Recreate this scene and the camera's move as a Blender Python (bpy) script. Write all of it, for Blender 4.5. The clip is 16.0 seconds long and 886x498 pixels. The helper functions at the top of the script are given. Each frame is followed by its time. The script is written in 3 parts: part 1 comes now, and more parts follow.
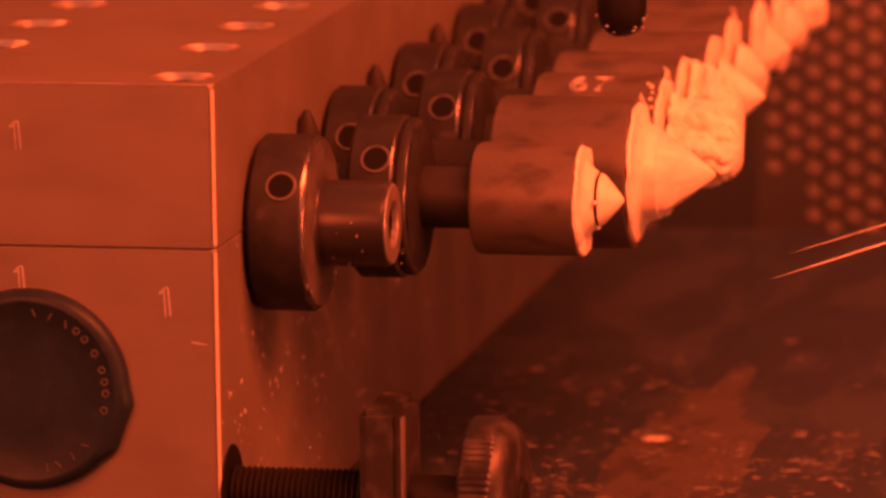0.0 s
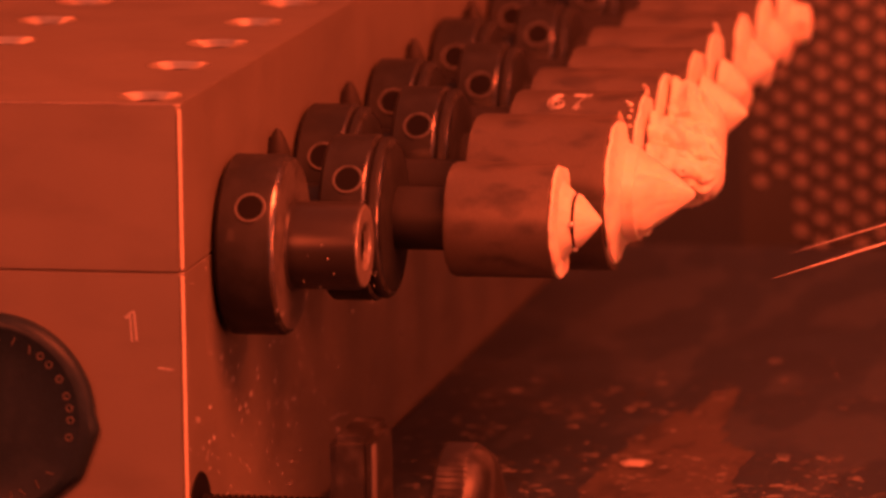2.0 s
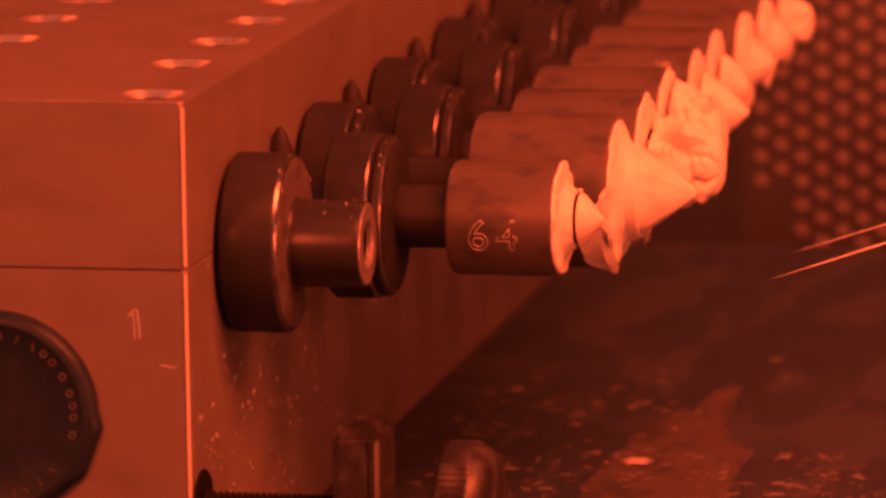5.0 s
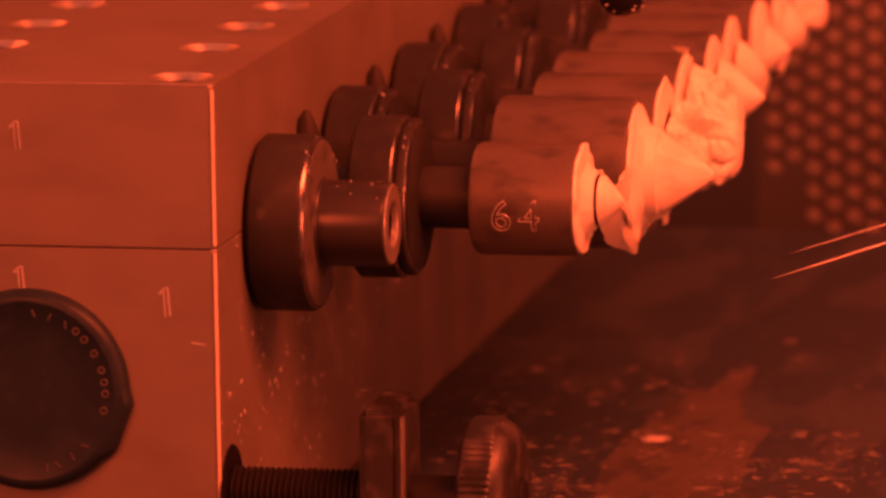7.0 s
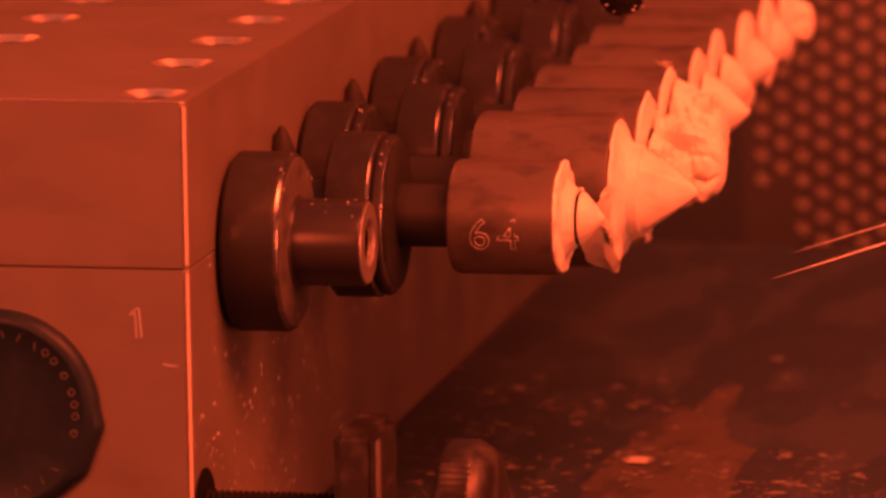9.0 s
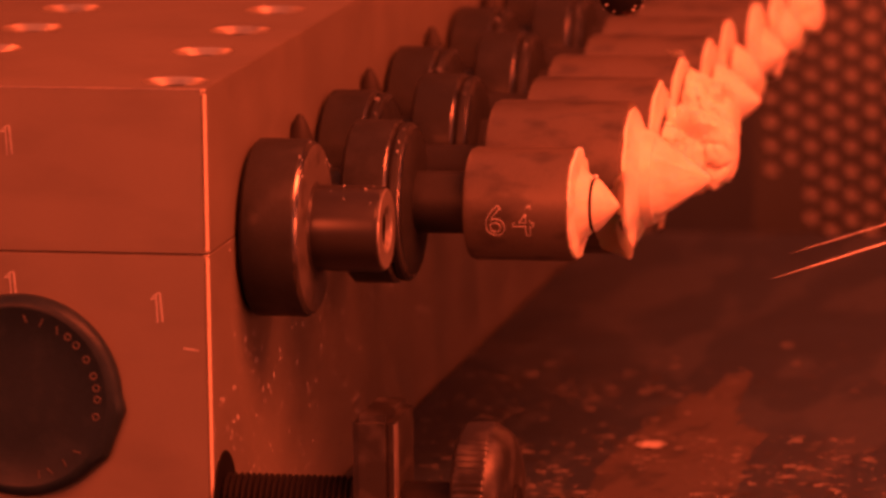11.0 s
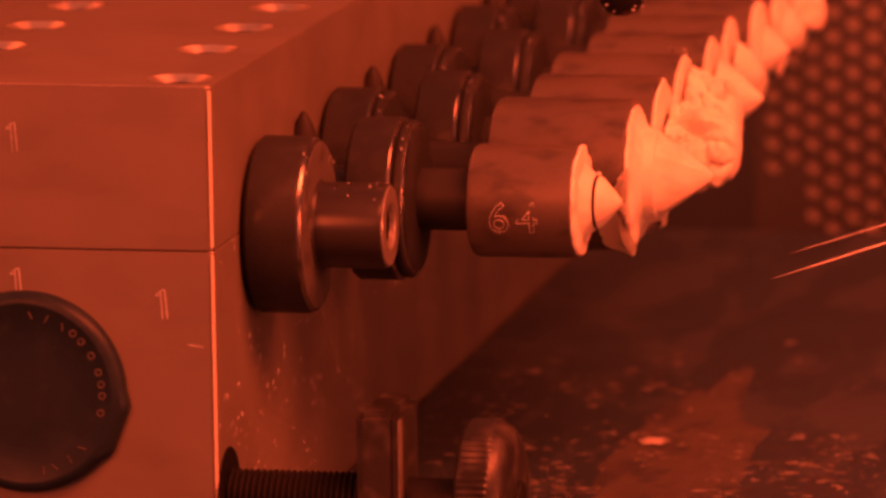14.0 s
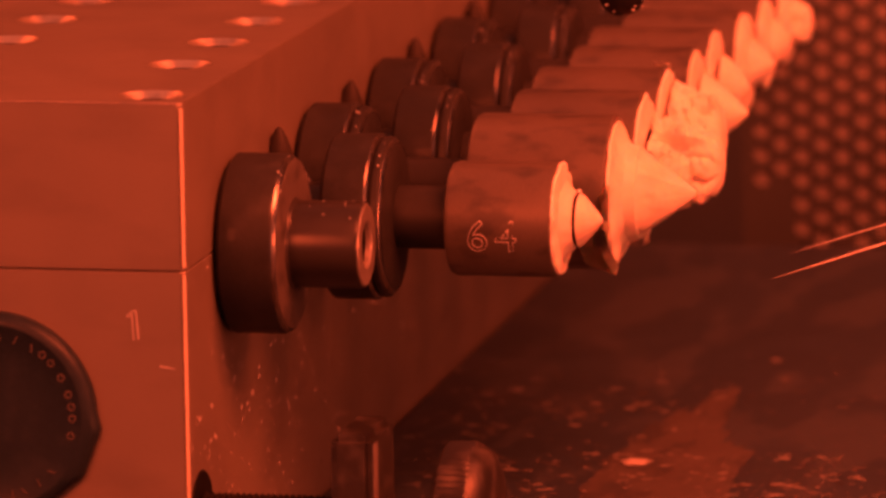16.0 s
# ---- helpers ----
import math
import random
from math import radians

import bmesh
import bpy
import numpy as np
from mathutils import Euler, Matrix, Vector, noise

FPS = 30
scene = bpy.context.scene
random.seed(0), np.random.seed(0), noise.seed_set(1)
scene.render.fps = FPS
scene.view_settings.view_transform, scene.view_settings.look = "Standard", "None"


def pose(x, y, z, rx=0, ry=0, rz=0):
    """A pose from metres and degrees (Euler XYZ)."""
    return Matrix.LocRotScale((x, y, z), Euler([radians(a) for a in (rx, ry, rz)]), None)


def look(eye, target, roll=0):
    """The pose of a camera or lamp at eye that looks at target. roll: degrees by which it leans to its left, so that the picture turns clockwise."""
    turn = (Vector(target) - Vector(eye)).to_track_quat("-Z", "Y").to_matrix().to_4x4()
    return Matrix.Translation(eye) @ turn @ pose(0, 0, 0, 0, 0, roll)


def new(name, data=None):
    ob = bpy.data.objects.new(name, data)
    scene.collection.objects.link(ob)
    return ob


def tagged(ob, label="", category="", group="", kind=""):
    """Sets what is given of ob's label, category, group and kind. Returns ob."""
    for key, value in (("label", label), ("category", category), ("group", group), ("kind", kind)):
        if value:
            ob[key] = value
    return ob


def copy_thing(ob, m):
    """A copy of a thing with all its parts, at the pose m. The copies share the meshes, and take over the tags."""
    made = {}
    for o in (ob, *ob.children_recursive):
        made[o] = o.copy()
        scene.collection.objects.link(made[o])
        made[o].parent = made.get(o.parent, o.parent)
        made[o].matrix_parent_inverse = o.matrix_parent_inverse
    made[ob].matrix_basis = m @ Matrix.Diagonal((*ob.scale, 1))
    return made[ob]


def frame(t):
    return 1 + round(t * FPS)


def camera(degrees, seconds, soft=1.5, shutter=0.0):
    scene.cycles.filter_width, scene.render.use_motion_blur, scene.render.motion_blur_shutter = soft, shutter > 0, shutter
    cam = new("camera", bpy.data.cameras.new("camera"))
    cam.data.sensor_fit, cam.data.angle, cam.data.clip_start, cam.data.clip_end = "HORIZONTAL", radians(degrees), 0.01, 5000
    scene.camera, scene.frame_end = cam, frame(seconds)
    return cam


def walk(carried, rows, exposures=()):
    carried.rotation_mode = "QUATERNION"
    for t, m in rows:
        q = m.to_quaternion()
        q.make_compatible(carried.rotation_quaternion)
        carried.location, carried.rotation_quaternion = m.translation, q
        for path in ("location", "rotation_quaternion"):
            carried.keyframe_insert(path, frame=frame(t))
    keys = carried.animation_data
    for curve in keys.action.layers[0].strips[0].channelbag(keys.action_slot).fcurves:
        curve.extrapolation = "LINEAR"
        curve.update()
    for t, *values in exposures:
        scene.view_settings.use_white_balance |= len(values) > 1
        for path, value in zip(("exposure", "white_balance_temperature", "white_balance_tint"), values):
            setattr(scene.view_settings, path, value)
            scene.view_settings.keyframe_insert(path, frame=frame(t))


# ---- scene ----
# All sizes below are in millimetres from the front top corner of the spindle head; TABLE is its height over the table.
MM, TABLE = 0.001, 90.1


def at(x, y, z, rx=0, ry=0, rz=0):
    """A pose from millimetres over the spindle head's corner."""
    return pose(x * MM, y * MM, (z + TABLE) * MM, rx, ry, rz)


# ---- camera: a long lens that stands still while the machine's table slides under it ----
cam = camera(8.54, 16.0, soft=3.0)
cam.data.dof.use_dof, cam.data.dof.focus_distance, cam.data.dof.aperture_fstop = True, 1.07, 27.0
EYE, AIM, ROLL = (245.4, -1000.3, 145.7), (-0.19755, 0.96578, -0.16806), -0.817
eye = Vector((EYE[0], EYE[1], EYE[2] + TABLE)) * MM
STILL = look(eye, eye + Vector(AIM), ROLL)
walk(cam, [(0.0, STILL), (16.0, STILL)], exposures=[(0.0, 0.20, 6500, -8), (0.5, 0.27, 6500, -8), (1.15, 0.22, 6500, -6), (1.4, 0.0, 6500, 9), (16.0, 0.0, 6500, 10)])

# ---- light: an orange work light over the machine, plus added unseen lamps ----
GLOW = (1.0, 0.093, 0.028)
world = bpy.data.worlds.new("room")
scene.world = world
world.use_nodes = True
world.node_tree.nodes["Background"].inputs[0].default_value = (1.0, 0.195, 0.125, 1)
world.node_tree.nodes["Background"].inputs[1].default_value = 0.42


def lamp(name, eye, target, size, size_y, power):
    data = bpy.data.lights.new(name, "AREA")
    data.shape, data.size, data.size_y, data.energy, data.color = "RECTANGLE", size, size_y, power, GLOW
    ob = new(name, data)
    ob.matrix_world = look(eye, target)
    return ob


lamp("work_light", (0.60, -0.24, 0.79), (0.05, 0.12, 0.06), 0.95, 0.34, 35.0)
# added unseen lamps: one front fill, three for glints on rims and countersinks
lamp("front_light", (-0.30, -1.35, 0.56), (0.0, 0.1, 0.06), 0.4, 0.4, 15.3)
lamp("side_light", (0.85, -0.14, 0.125), (0.05, 0.06, 0.06), 0.06, 0.16, 1.9)
lamp("rear_light", (-0.60, 0.60, 0.62), (-0.03, 0.1, 0.09), 0.28, 0.28, 2.0)
lamp("overhead_light", (0.10, 0.74, 0.82), (-0.03, 0.1, 0.09), 0.24, 0.24, 2.6)


# ---- materials ----
def material(name, color, rough=0.5, metal=0.0, grain=60.0, vary=0.25, bump=0.15, stain=0.0, stain_color=(0.03, 0.025, 0.02), stretch=(1, 1, 1), coat=0.0, spot=0.0, smear=(1, 1, 1), island=0.0, soft_edge=0.18):
    m = bpy.data.materials.new(name)
    m.use_nodes = True
    nt = m.node_tree
    n, l = nt.nodes, nt.links
    b = n["Principled BSDF"]
    b.inputs["Roughness"].default_value, b.inputs["Metallic"].default_value = rough, metal
    b.inputs["Coat Weight"].default_value = coat
    b.inputs["Coat Roughness"].default_value = 0.12
    co = n.new("ShaderNodeTexCoord")
    mp = n.new("ShaderNodeMapping")
    mp.inputs["Scale"].default_value = stretch
    l.new(co.outputs["Object"], mp.inputs["Vector"])
    fine, broad = n.new("ShaderNodeTexNoise"), n.new("ShaderNodeTexNoise")
    fine.inputs["Scale"].default_value, fine.inputs["Detail"].default_value = grain * 20, 6
    broad.inputs["Scale"].default_value, broad.inputs["Detail"].default_value = grain * 1.6, 4
    l.new(mp.outputs[0], fine.inputs["Vector"])
    l.new(co.outputs["Object"], broad.inputs["Vector"])
    ramp = n.new("ShaderNodeMixRGB")
    ramp.inputs[1].default_value = (*[c * (1 - vary) for c in color], 1)
    ramp.inputs[2].default_value = (*[min(1, c * (1 + vary)) for c in color], 1)
    mixer = n.new("ShaderNodeMath")
    mixer.operation = "ADD"
    half = n.new("ShaderNodeMath")
    half.operation = "MULTIPLY"
    half.inputs[1].default_value = 0.5
    l.new(fine.outputs[0], mixer.inputs[0])
    l.new(broad.outputs[0], mixer.inputs[1])
    l.new(mixer.outputs[0], half.inputs[0])
    l.new(half.outputs[0], ramp.inputs[0])
    color_out = ramp.outputs[0]
    if stain:
        spots = n.new("ShaderNodeTexNoise")
        spots.inputs["Scale"].default_value, spots.inputs["Detail"].default_value = spot or grain * 0.7, 8
        drag = n.new("ShaderNodeMapping")
        drag.inputs["Scale"].default_value = smear
        info = n.new("ShaderNodeObjectInfo")
        l.new(co.outputs["Object"], drag.inputs["Vector"])
        l.new(info.outputs["Random"], drag.inputs["Location"])
        l.new(drag.outputs[0], spots.inputs["Vector"])
        cut = n.new("ShaderNodeValToRGB")
        cut.color_ramp.elements[0].position, cut.color_ramp.elements[1].position = 0.5, 0.5 + soft_edge
        cut.color_ramp.elements[1].color = (stain, stain, stain, 1)
        l.new(spots.outputs[0], cut.inputs[0])
        over = n.new("ShaderNodeMixRGB")
        over.inputs[2].default_value = (*stain_color, 1)
        l.new(cut.outputs[0], over.inputs[0])
        l.new(color_out, over.inputs[1])
        color_out = over.outputs[0]
    if island:
        geo = n.new("ShaderNodeNewGeometry")
        dim = n.new("ShaderNodeMixRGB")
        dim.inputs[2].default_value = (*[c * (1 - island) for c in color], 1)
        l.new(geo.outputs["Random Per Island"], dim.inputs[0])
        l.new(color_out, dim.inputs[1])
        color_out = dim.outputs[0]
    l.new(color_out, b.inputs["Base Color"])
    gl = n.new("ShaderNodeMapRange")
    gl.inputs[3].default_value, gl.inputs[4].default_value = rough * 0.75, min(1, rough * 1.25)
    l.new(broad.outputs[0], gl.inputs[0])
    l.new(gl.outputs[0], b.inputs["Roughness"])
    b.inputs["Specular IOR Level"].default_value = 0.1 if "bore" in name else 0.18 if "black" in name else 0.5
    if bump:
        bp = n.new("ShaderNodeBump")
        bp.inputs["Strength"].default_value, bp.inputs["Distance"].default_value = bump, 0.0002
        l.new(half.outputs[0], bp.inputs["Height"])
        l.new(bp.outputs[0], b.inputs["Normal"])
    return m


M_BLOCK = material("ground_steel", (0.212, 0.196, 0.166), 0.42, 0.38, 40, 0.12, 0.08, 0.3, (0.135, 0.124, 0.108), (1, 1, 6), spot=45, smear=(1, 1, 2.5))
# pale colour that paints the highlight along the head's corner
M_EDGE = material("polished_edge", (0.72, 0.66, 0.54), 0.4, 0.25, 60, 0.05, 0.0)
M_COLLAR = material("blackened_steel", (0.024, 0.026, 0.027), 0.5, 0.15, 60, 0.5, 0.3, 0.8, (0.034, 0.036, 0.037), spot=210, coat=0.05)
M_HUB = material("dark_turned_steel", (0.042, 0.04, 0.038), 0.3, 0.4, 60, 0.25, 0.1, 0.7, (0.03, 0.028, 0.026), (1, 8, 8), spot=120, smear=(0.5, 1.4, 1.4))
M_CYL = material("oily_turned_steel", (0.114, 0.1, 0.084), 0.42, 0.25, 40, 0.5, 0.5, 0.8, (0.056, 0.052, 0.048), (8, 1, 1), spot=190, smear=(0.7, 1.3, 1.3), soft_edge=0.17)
M_CAST = material("dull_black_iron", (0.03, 0.028, 0.026), 0.6, 0.0, 60, 0.3, 0.15)
# pale metal for the highlight lines painted on the collar rims
M_RIM_GLINT = material("rim_highlight_metal", (0.27, 0.255, 0.24), 0.26, 1.0, 80, 0.3, 0.1, 0.8, (0.06, 0.056, 0.052), spot=330)
M_SHAFT = material("dull_oiled_black_shaft", (0.028, 0.028, 0.028), 0.5, 0.1, 60, 0.3, 0.1, 0.5, (0.034, 0.033, 0.032), spot=150)
M_DIAL = material("black_plastic_cap", (0.014, 0.026, 0.038), 0.42, 0.0, 60, 0.4, 0.3, 0.6, (0.024, 0.038, 0.05), spot=260)
M_MARK = material("worn_pale_marks", (0.07, 0.066, 0.062), 0.5, 0.0, 80, 0.4, 0.0, 0.8, (0.03, 0.03, 0.03), spot=400)
# near-black that carries the shade of holes in its colour
M_BORE = material("dark_bore", (0.008, 0.008, 0.008), 0.6, 0.0, 60, 0.2, 0.0)
M_RIM = material("bright_machined_rim", (0.78, 0.72, 0.6), 0.3, 0.9, 80, 0.2, 0.05, 0.5, (0.4, 0.38, 0.36), spot=300)
M_WAX = material("cream_compound", (0.80, 0.77, 0.66), 0.5, 0.0, 50, 0.05, 0.3, 0.5, (0.6, 0.55, 0.44), spot=170)
sub = M_WAX.node_tree.nodes["Principled BSDF"].inputs
sub["Subsurface Weight"].default_value, sub["Subsurface Scale"].default_value = 0.4, 0.0025
M_BLACK = material("black_plastic", (0.009, 0.009, 0.009), 0.5, 0.0, 60, 0.3, 0.1)
M_TABLE = material("wet_table_steel", (0.022, 0.036, 0.054), 0.45, 0.1, 30, 0.45, 0.35, 0.9, (0.04, 0.054, 0.07), spot=38, smear=(1.6, 0.6, 1), soft_edge=0.065)
M_FILM = material("dried_coolant_film", (0.062, 0.06, 0.058), 0.55, 0.0, 40, 0.4, 0.25, 0.95, (0.034, 0.038, 0.042), spot=110, smear=(1.6, 0.6, 1), soft_edge=0.12)
M_SPLASH = material("bright_splashes", (0.62, 0.6, 0.58), 0.25, 0.1, 80, 0.2, 0.0, island=0.45)
# the hub's turned end; also paints glints on the nut and front edge
M_FACE = material("turned_face_and_glint", (0.4, 0.38, 0.35), 0.32, 0.7, 80, 0.2, 0.05, 0.5, (0.16, 0.15, 0.14), spot=250)
M_ANNULUS = material("pale_collar_metal", (0.11, 0.106, 0.1), 0.42, 0.25, 70, 0.4, 0.3, 0.8, (0.03, 0.028, 0.026), spot=260)
M_CHIP = material("metal_chips", (0.24, 0.23, 0.215), 0.45, 0.1, 80, 0.4, 0.0, island=0.9)
M_SHEET = material("dark_enclosure_steel", (0.048, 0.056, 0.062), 0.5, 0.1, 20, 0.3, 0.05)
M_GUARD = material("perforated_guard_steel", (0.05, 0.058, 0.063), 0.5, 0.1, 20, 0.3, 0.05)
# pale colour of the panel added to brighten the guard's holes
M_BACK = material("hole_brightening_panel", (0.29, 0.275, 0.26), 0.6, 0.0, 10, 0.2, 0.05, 0.6, (0.12, 0.11, 0.1), spot=20)
M_NUT = material("oiled_steel_nut", (0.022, 0.0215, 0.021), 0.38, 0.25, 50, 0.35, 0.12, 0.6, (0.1, 0.095, 0.09), spot=160)
M_WATER = material("coolant_stream", (0.9, 0.88, 0.85), 0.1, 0.0, 60, 0.05, 0.0)
M_DROP = material("wet_droplets", (0.5, 0.49, 0.47), 0.06, 0.2, 60, 0.05, 0.0, coat=1.0)
# pale metal of scratch and bars; paints the lit groove edges of figures
M_STAMP = material("pale_marks_and_lit_edges", (0.6, 0.58, 0.55), 0.32, 0.4, 80, 0.1, 0.0, 0.6, (0.2, 0.19, 0.18), spot=350)


# ---- building blocks ----
def part(name, bm, mat, parent=None, label="", smooth=True, m=None):
    """Links a bmesh, drawn in millimetres, as one mesh object."""
    bm.normal_update()
    me = bpy.data.meshes.new(name)
    bm.to_mesh(me)
    bm.free()
    me.transform(Matrix.Scale(MM, 4))
    me.materials.append(mat)
    if smooth:
        me.polygons.foreach_set("use_smooth", [True] * len(me.polygons))
        me.set_sharp_from_angle(angle=radians(32))
    ob = new(name, me)
    if parent:
        ob.parent = parent
    if m is not None:
        ob.matrix_basis = m
    if label:
        tagged(ob, label)
    return ob


def thing(name, m, label, category, group=""):
    ob = new(name)
    ob.empty_display_size = 0.01
    ob.matrix_basis = m
    return tagged(ob, label, category, group)


def lathe(profile, n=64, shape=None, axis="X"):
    """Turns (along, radius) pairs round an axis. shape(along, angle, radius) may change the radius."""
    bm = bmesh.new()
    rings = []
    for x, r in profile:
        if r <= 1e-6:
            rings.append([bm.verts.new((x, 0, 0))])
            continue
        ring = []
        for k in range(n):
            a = 2 * math.pi * k / n
            q = shape(x, a, r) if shape else r
            xx, q = q if isinstance(q, tuple) else (x, q)
            ring.append(bm.verts.new((xx, -q * math.cos(a), q * math.sin(a))))
        rings.append(ring)
    for a, b in zip(rings, rings[1:]):
        for k in range(n):
            i, j = k, (k + 1) % n
            if len(a) == 1 and len(b) == 1:
                break
            if len(a) == 1:
                bm.faces.new((a[0], b[i], b[j]))
            elif len(b) == 1:
                bm.faces.new((a[j], a[i], b[0]))
            else:
                bm.faces.new((a[j], a[i], b[i], b[j]))
    if axis == "Y":
        bm.transform(Matrix.Rotation(radians(-90), 4, "Z"))
    elif axis == "Z":
        bm.transform(Matrix.Rotation(radians(-90), 4, "Y"))
    bmesh.ops.recalc_face_normals(bm, faces=bm.faces)
    return bm


def box(x0, x1, y0, y1, z0, z1, bevel=0.0):
    bm = bmesh.new()
    bmesh.ops.create_cube(bm, size=1)
    bm.transform(Matrix.Translation(((x0 + x1) / 2, (y0 + y1) / 2, (z0 + z1) / 2)) @ Matrix.Diagonal((x1 - x0, y1 - y0, z1 - z0, 1)))
    if bevel:
        bmesh.ops.bevel(bm, geom=bm.edges[:], offset=bevel, segments=2, affect="EDGES")
    return bm


def holed(outline, circles, z=0.0):
    """A flat sheet with round holes; returns the bmesh and the rings of the holes."""
    bm = bmesh.new()
    edges, rings = [], []
    for loop in [outline] + [[(x + r * math.cos(2 * math.pi * k / n), y + r * math.sin(2 * math.pi * k / n)) for k in range(n)] for x, y, r, n in circles]:
        vs = [bm.verts.new((x, y, z)) for x, y in loop]
        edges += [bm.edges.new((vs[k], vs[(k + 1) % len(vs)])) for k in range(len(vs))]
        rings.append(vs)
    bmesh.ops.triangle_fill(bm, edges=edges, use_beauty=True)
    return bm, rings


def skirt(bm, ring, places):
    new_ring = [bm.verts.new(p) for p in places]
    for k in range(len(ring)):
        j = (k + 1) % len(ring)
        bm.faces.new((ring[k], ring[j], new_ring[j], new_ring[k]))
    return new_ring


def text_mesh(body, size, depth):
    """A bmesh of the raised outlines of writing in the XY plane, centred."""
    cu = bpy.data.curves.new("writing", "FONT")
    cu.body, cu.size, cu.align_x, cu.align_y, cu.resolution_u = body, size, "CENTER", "CENTER", 4
    cu.fill_mode, cu.bevel_depth, cu.bevel_resolution, cu.space_character = "NONE", depth, 1, 1.28
    ob = bpy.data.objects.new("writing", cu)
    me = bpy.data.meshes.new_from_object(ob)
    bm = bmesh.new()
    bm.from_mesh(me)
    bpy.data.objects.remove(ob)
    bpy.data.curves.remove(cu)
    bpy.data.meshes.remove(me)
    return bm


# ---- spindle head: two ground steel blocks, one on the other ----
def block(name, z0, z1, holes, label, drop=0.35):
    W, D, c = -125.0, 470.0, 0.8
    inset = [(W, 0.3), (-c - 0.1, 0.3), (-0.05, c + 0.1), (-0.05, D), (W, D)]
    outer = [(W, 0.0), (-c, 0.0), (0.0, c), (0.0, D), (W, D)]
    ob = thing(name, at(0, 0, 0), label, "machine block")
    bm, rings = holed(inset, [(x, y, 5.9, 40) for x, y in holes], z1)
    ring = skirt(bm, rings[0], [(x, y, z1 - drop) for x, y in outer])
    skirt(bm, ring, [(x, y, z0) for x, y in outer])
    bmesh.ops.recalc_face_normals(bm, faces=bm.faces)
    part("body", bm, M_BLOCK, ob, smooth=False)
    for x, y in holes:
        sink = lathe([(z1 + 0.02, 6.0), (z1 - 0.12, 5.75), (z1 - 0.8, 4.2), (z1 - 1.1, 3.5), (z1 - 1.15, 3.4)], 40, axis="Z")
        bore = part("countersink", sink, M_RIM, ob, "bright countersunk rim", m=pose(x * MM, y * MM, 0))
        # the cone's deep part is black too, its shade put into the colour
        part("bore", lathe([(z1 - 1.1, 3.45), (z1 - 1.6, 2.5), (z1 - 18, 2.4), (z1 - 18, 0.0)], 32, axis="Z"), M_BORE, bore)
    return ob


ROW = [(-12.0, 47.6 + 29.6 * k) for k in range(5)] + [(-52.3, 48.2 + 28.8 * k) for k in range(5)] + [(-7.7, 9.4), (-52.0, 14.0)]
upper = block("upper_block", -29.1, 0.0, ROW, "ground steel upper block with countersunk holes along its top")
lower = block("lower_block", -240.0, -29.4, [], "ground steel lower block carrying a black dial cap", 0.22)
tagged(upper, kind="structure"), tagged(lower, kind="structure")
# the corner's highlight, painted as a thin pale strip on each block
for ob, z0, z1 in ((upper, -29.0, -0.5), (lower, -239.0, -29.5)):
    part("polished_edge", box(-0.75, 0.13, -0.13, 0.75, z0, z1, 0.41), M_EDGE, ob, "pale strip painted as the corner highlight")
# thin pale strip that paints the highlight on the top front edge
part("front_edge", box(-124, -0.9, -0.06, 0.3, -0.3, 0.05, 0.16), M_FACE, upper, "pale strip painted as the front edge highlight")
# stamped marks on the front face
for ob, x, z in ((upper, -35.7, -9.6), (lower, -9.1, -38.9), (lower, -35.6, -35.6)):
    bm = bmesh.new()
    for u0, v0, u1, v1, w in ((-0.45, -2.6, -0.35, 2.5, 0.13), (0.45, -2.5, 0.4, 2.6, 0.17), (-0.5, 1.75, -1.35, 1.65, 0.13), (-0.3, 2.55, 0.4, 2.65, 0.12), (-1.3, 1.7, -0.4, 2.5, 0.08)):
        d = Vector((u1 - u0, v1 - v0, 0))
        b2 = box(0, d.length, -w, w, -0.06, 0.06, 0.04)
        b2.transform(Matrix.Translation((u0, v0, 0)) @ Matrix.Rotation(math.atan2(d.y, d.x), 4, "Z"))
        me = bpy.data.meshes.new("stroke")
        b2.to_mesh(me)
        b2.free()
        bm.from_mesh(me)
        bpy.data.meshes.remove(me)
    bm.transform(Matrix.Translation((x, -0.02, z)) @ Matrix.Rotation(radians(90), 4, "X") @ Matrix.Rotation(radians(4), 4, "Z"))
    part("stamped_figure", bm, M_STAMP, ob, "stamped figure one, its lit edges painted as pale strokes", smooth=False)

bm = box(-1.4, 1.4, -0.08, 0.05, -0.16, 0.16, 0.03)
bm.transform(Matrix.Translation((-3.4, 0, -46.2)) @ Matrix.Rotation(radians(8), 4, "Y"))
part("scratch", bm, M_STAMP, lower, "short bright scratch")

# ---- dial cap on the front ----
dial = thing("dial_cap", at(-34.3, 0, -54.9), "round black plastic cap with a ring of worn pale marks", "cap")


def swell(x, a, r):
    """The blunt straight lug on the cap's rim."""
    d = (a - DIAL_CORNER + math.pi) % (2 * math.pi) - math.pi
    return max(r, min(r * 1.02 / math.cos(min(abs(d), 1.2)), r * (1.045 - 0.3 * max(0.0, abs(d) - 0.25)))) if r > 16.8 else r


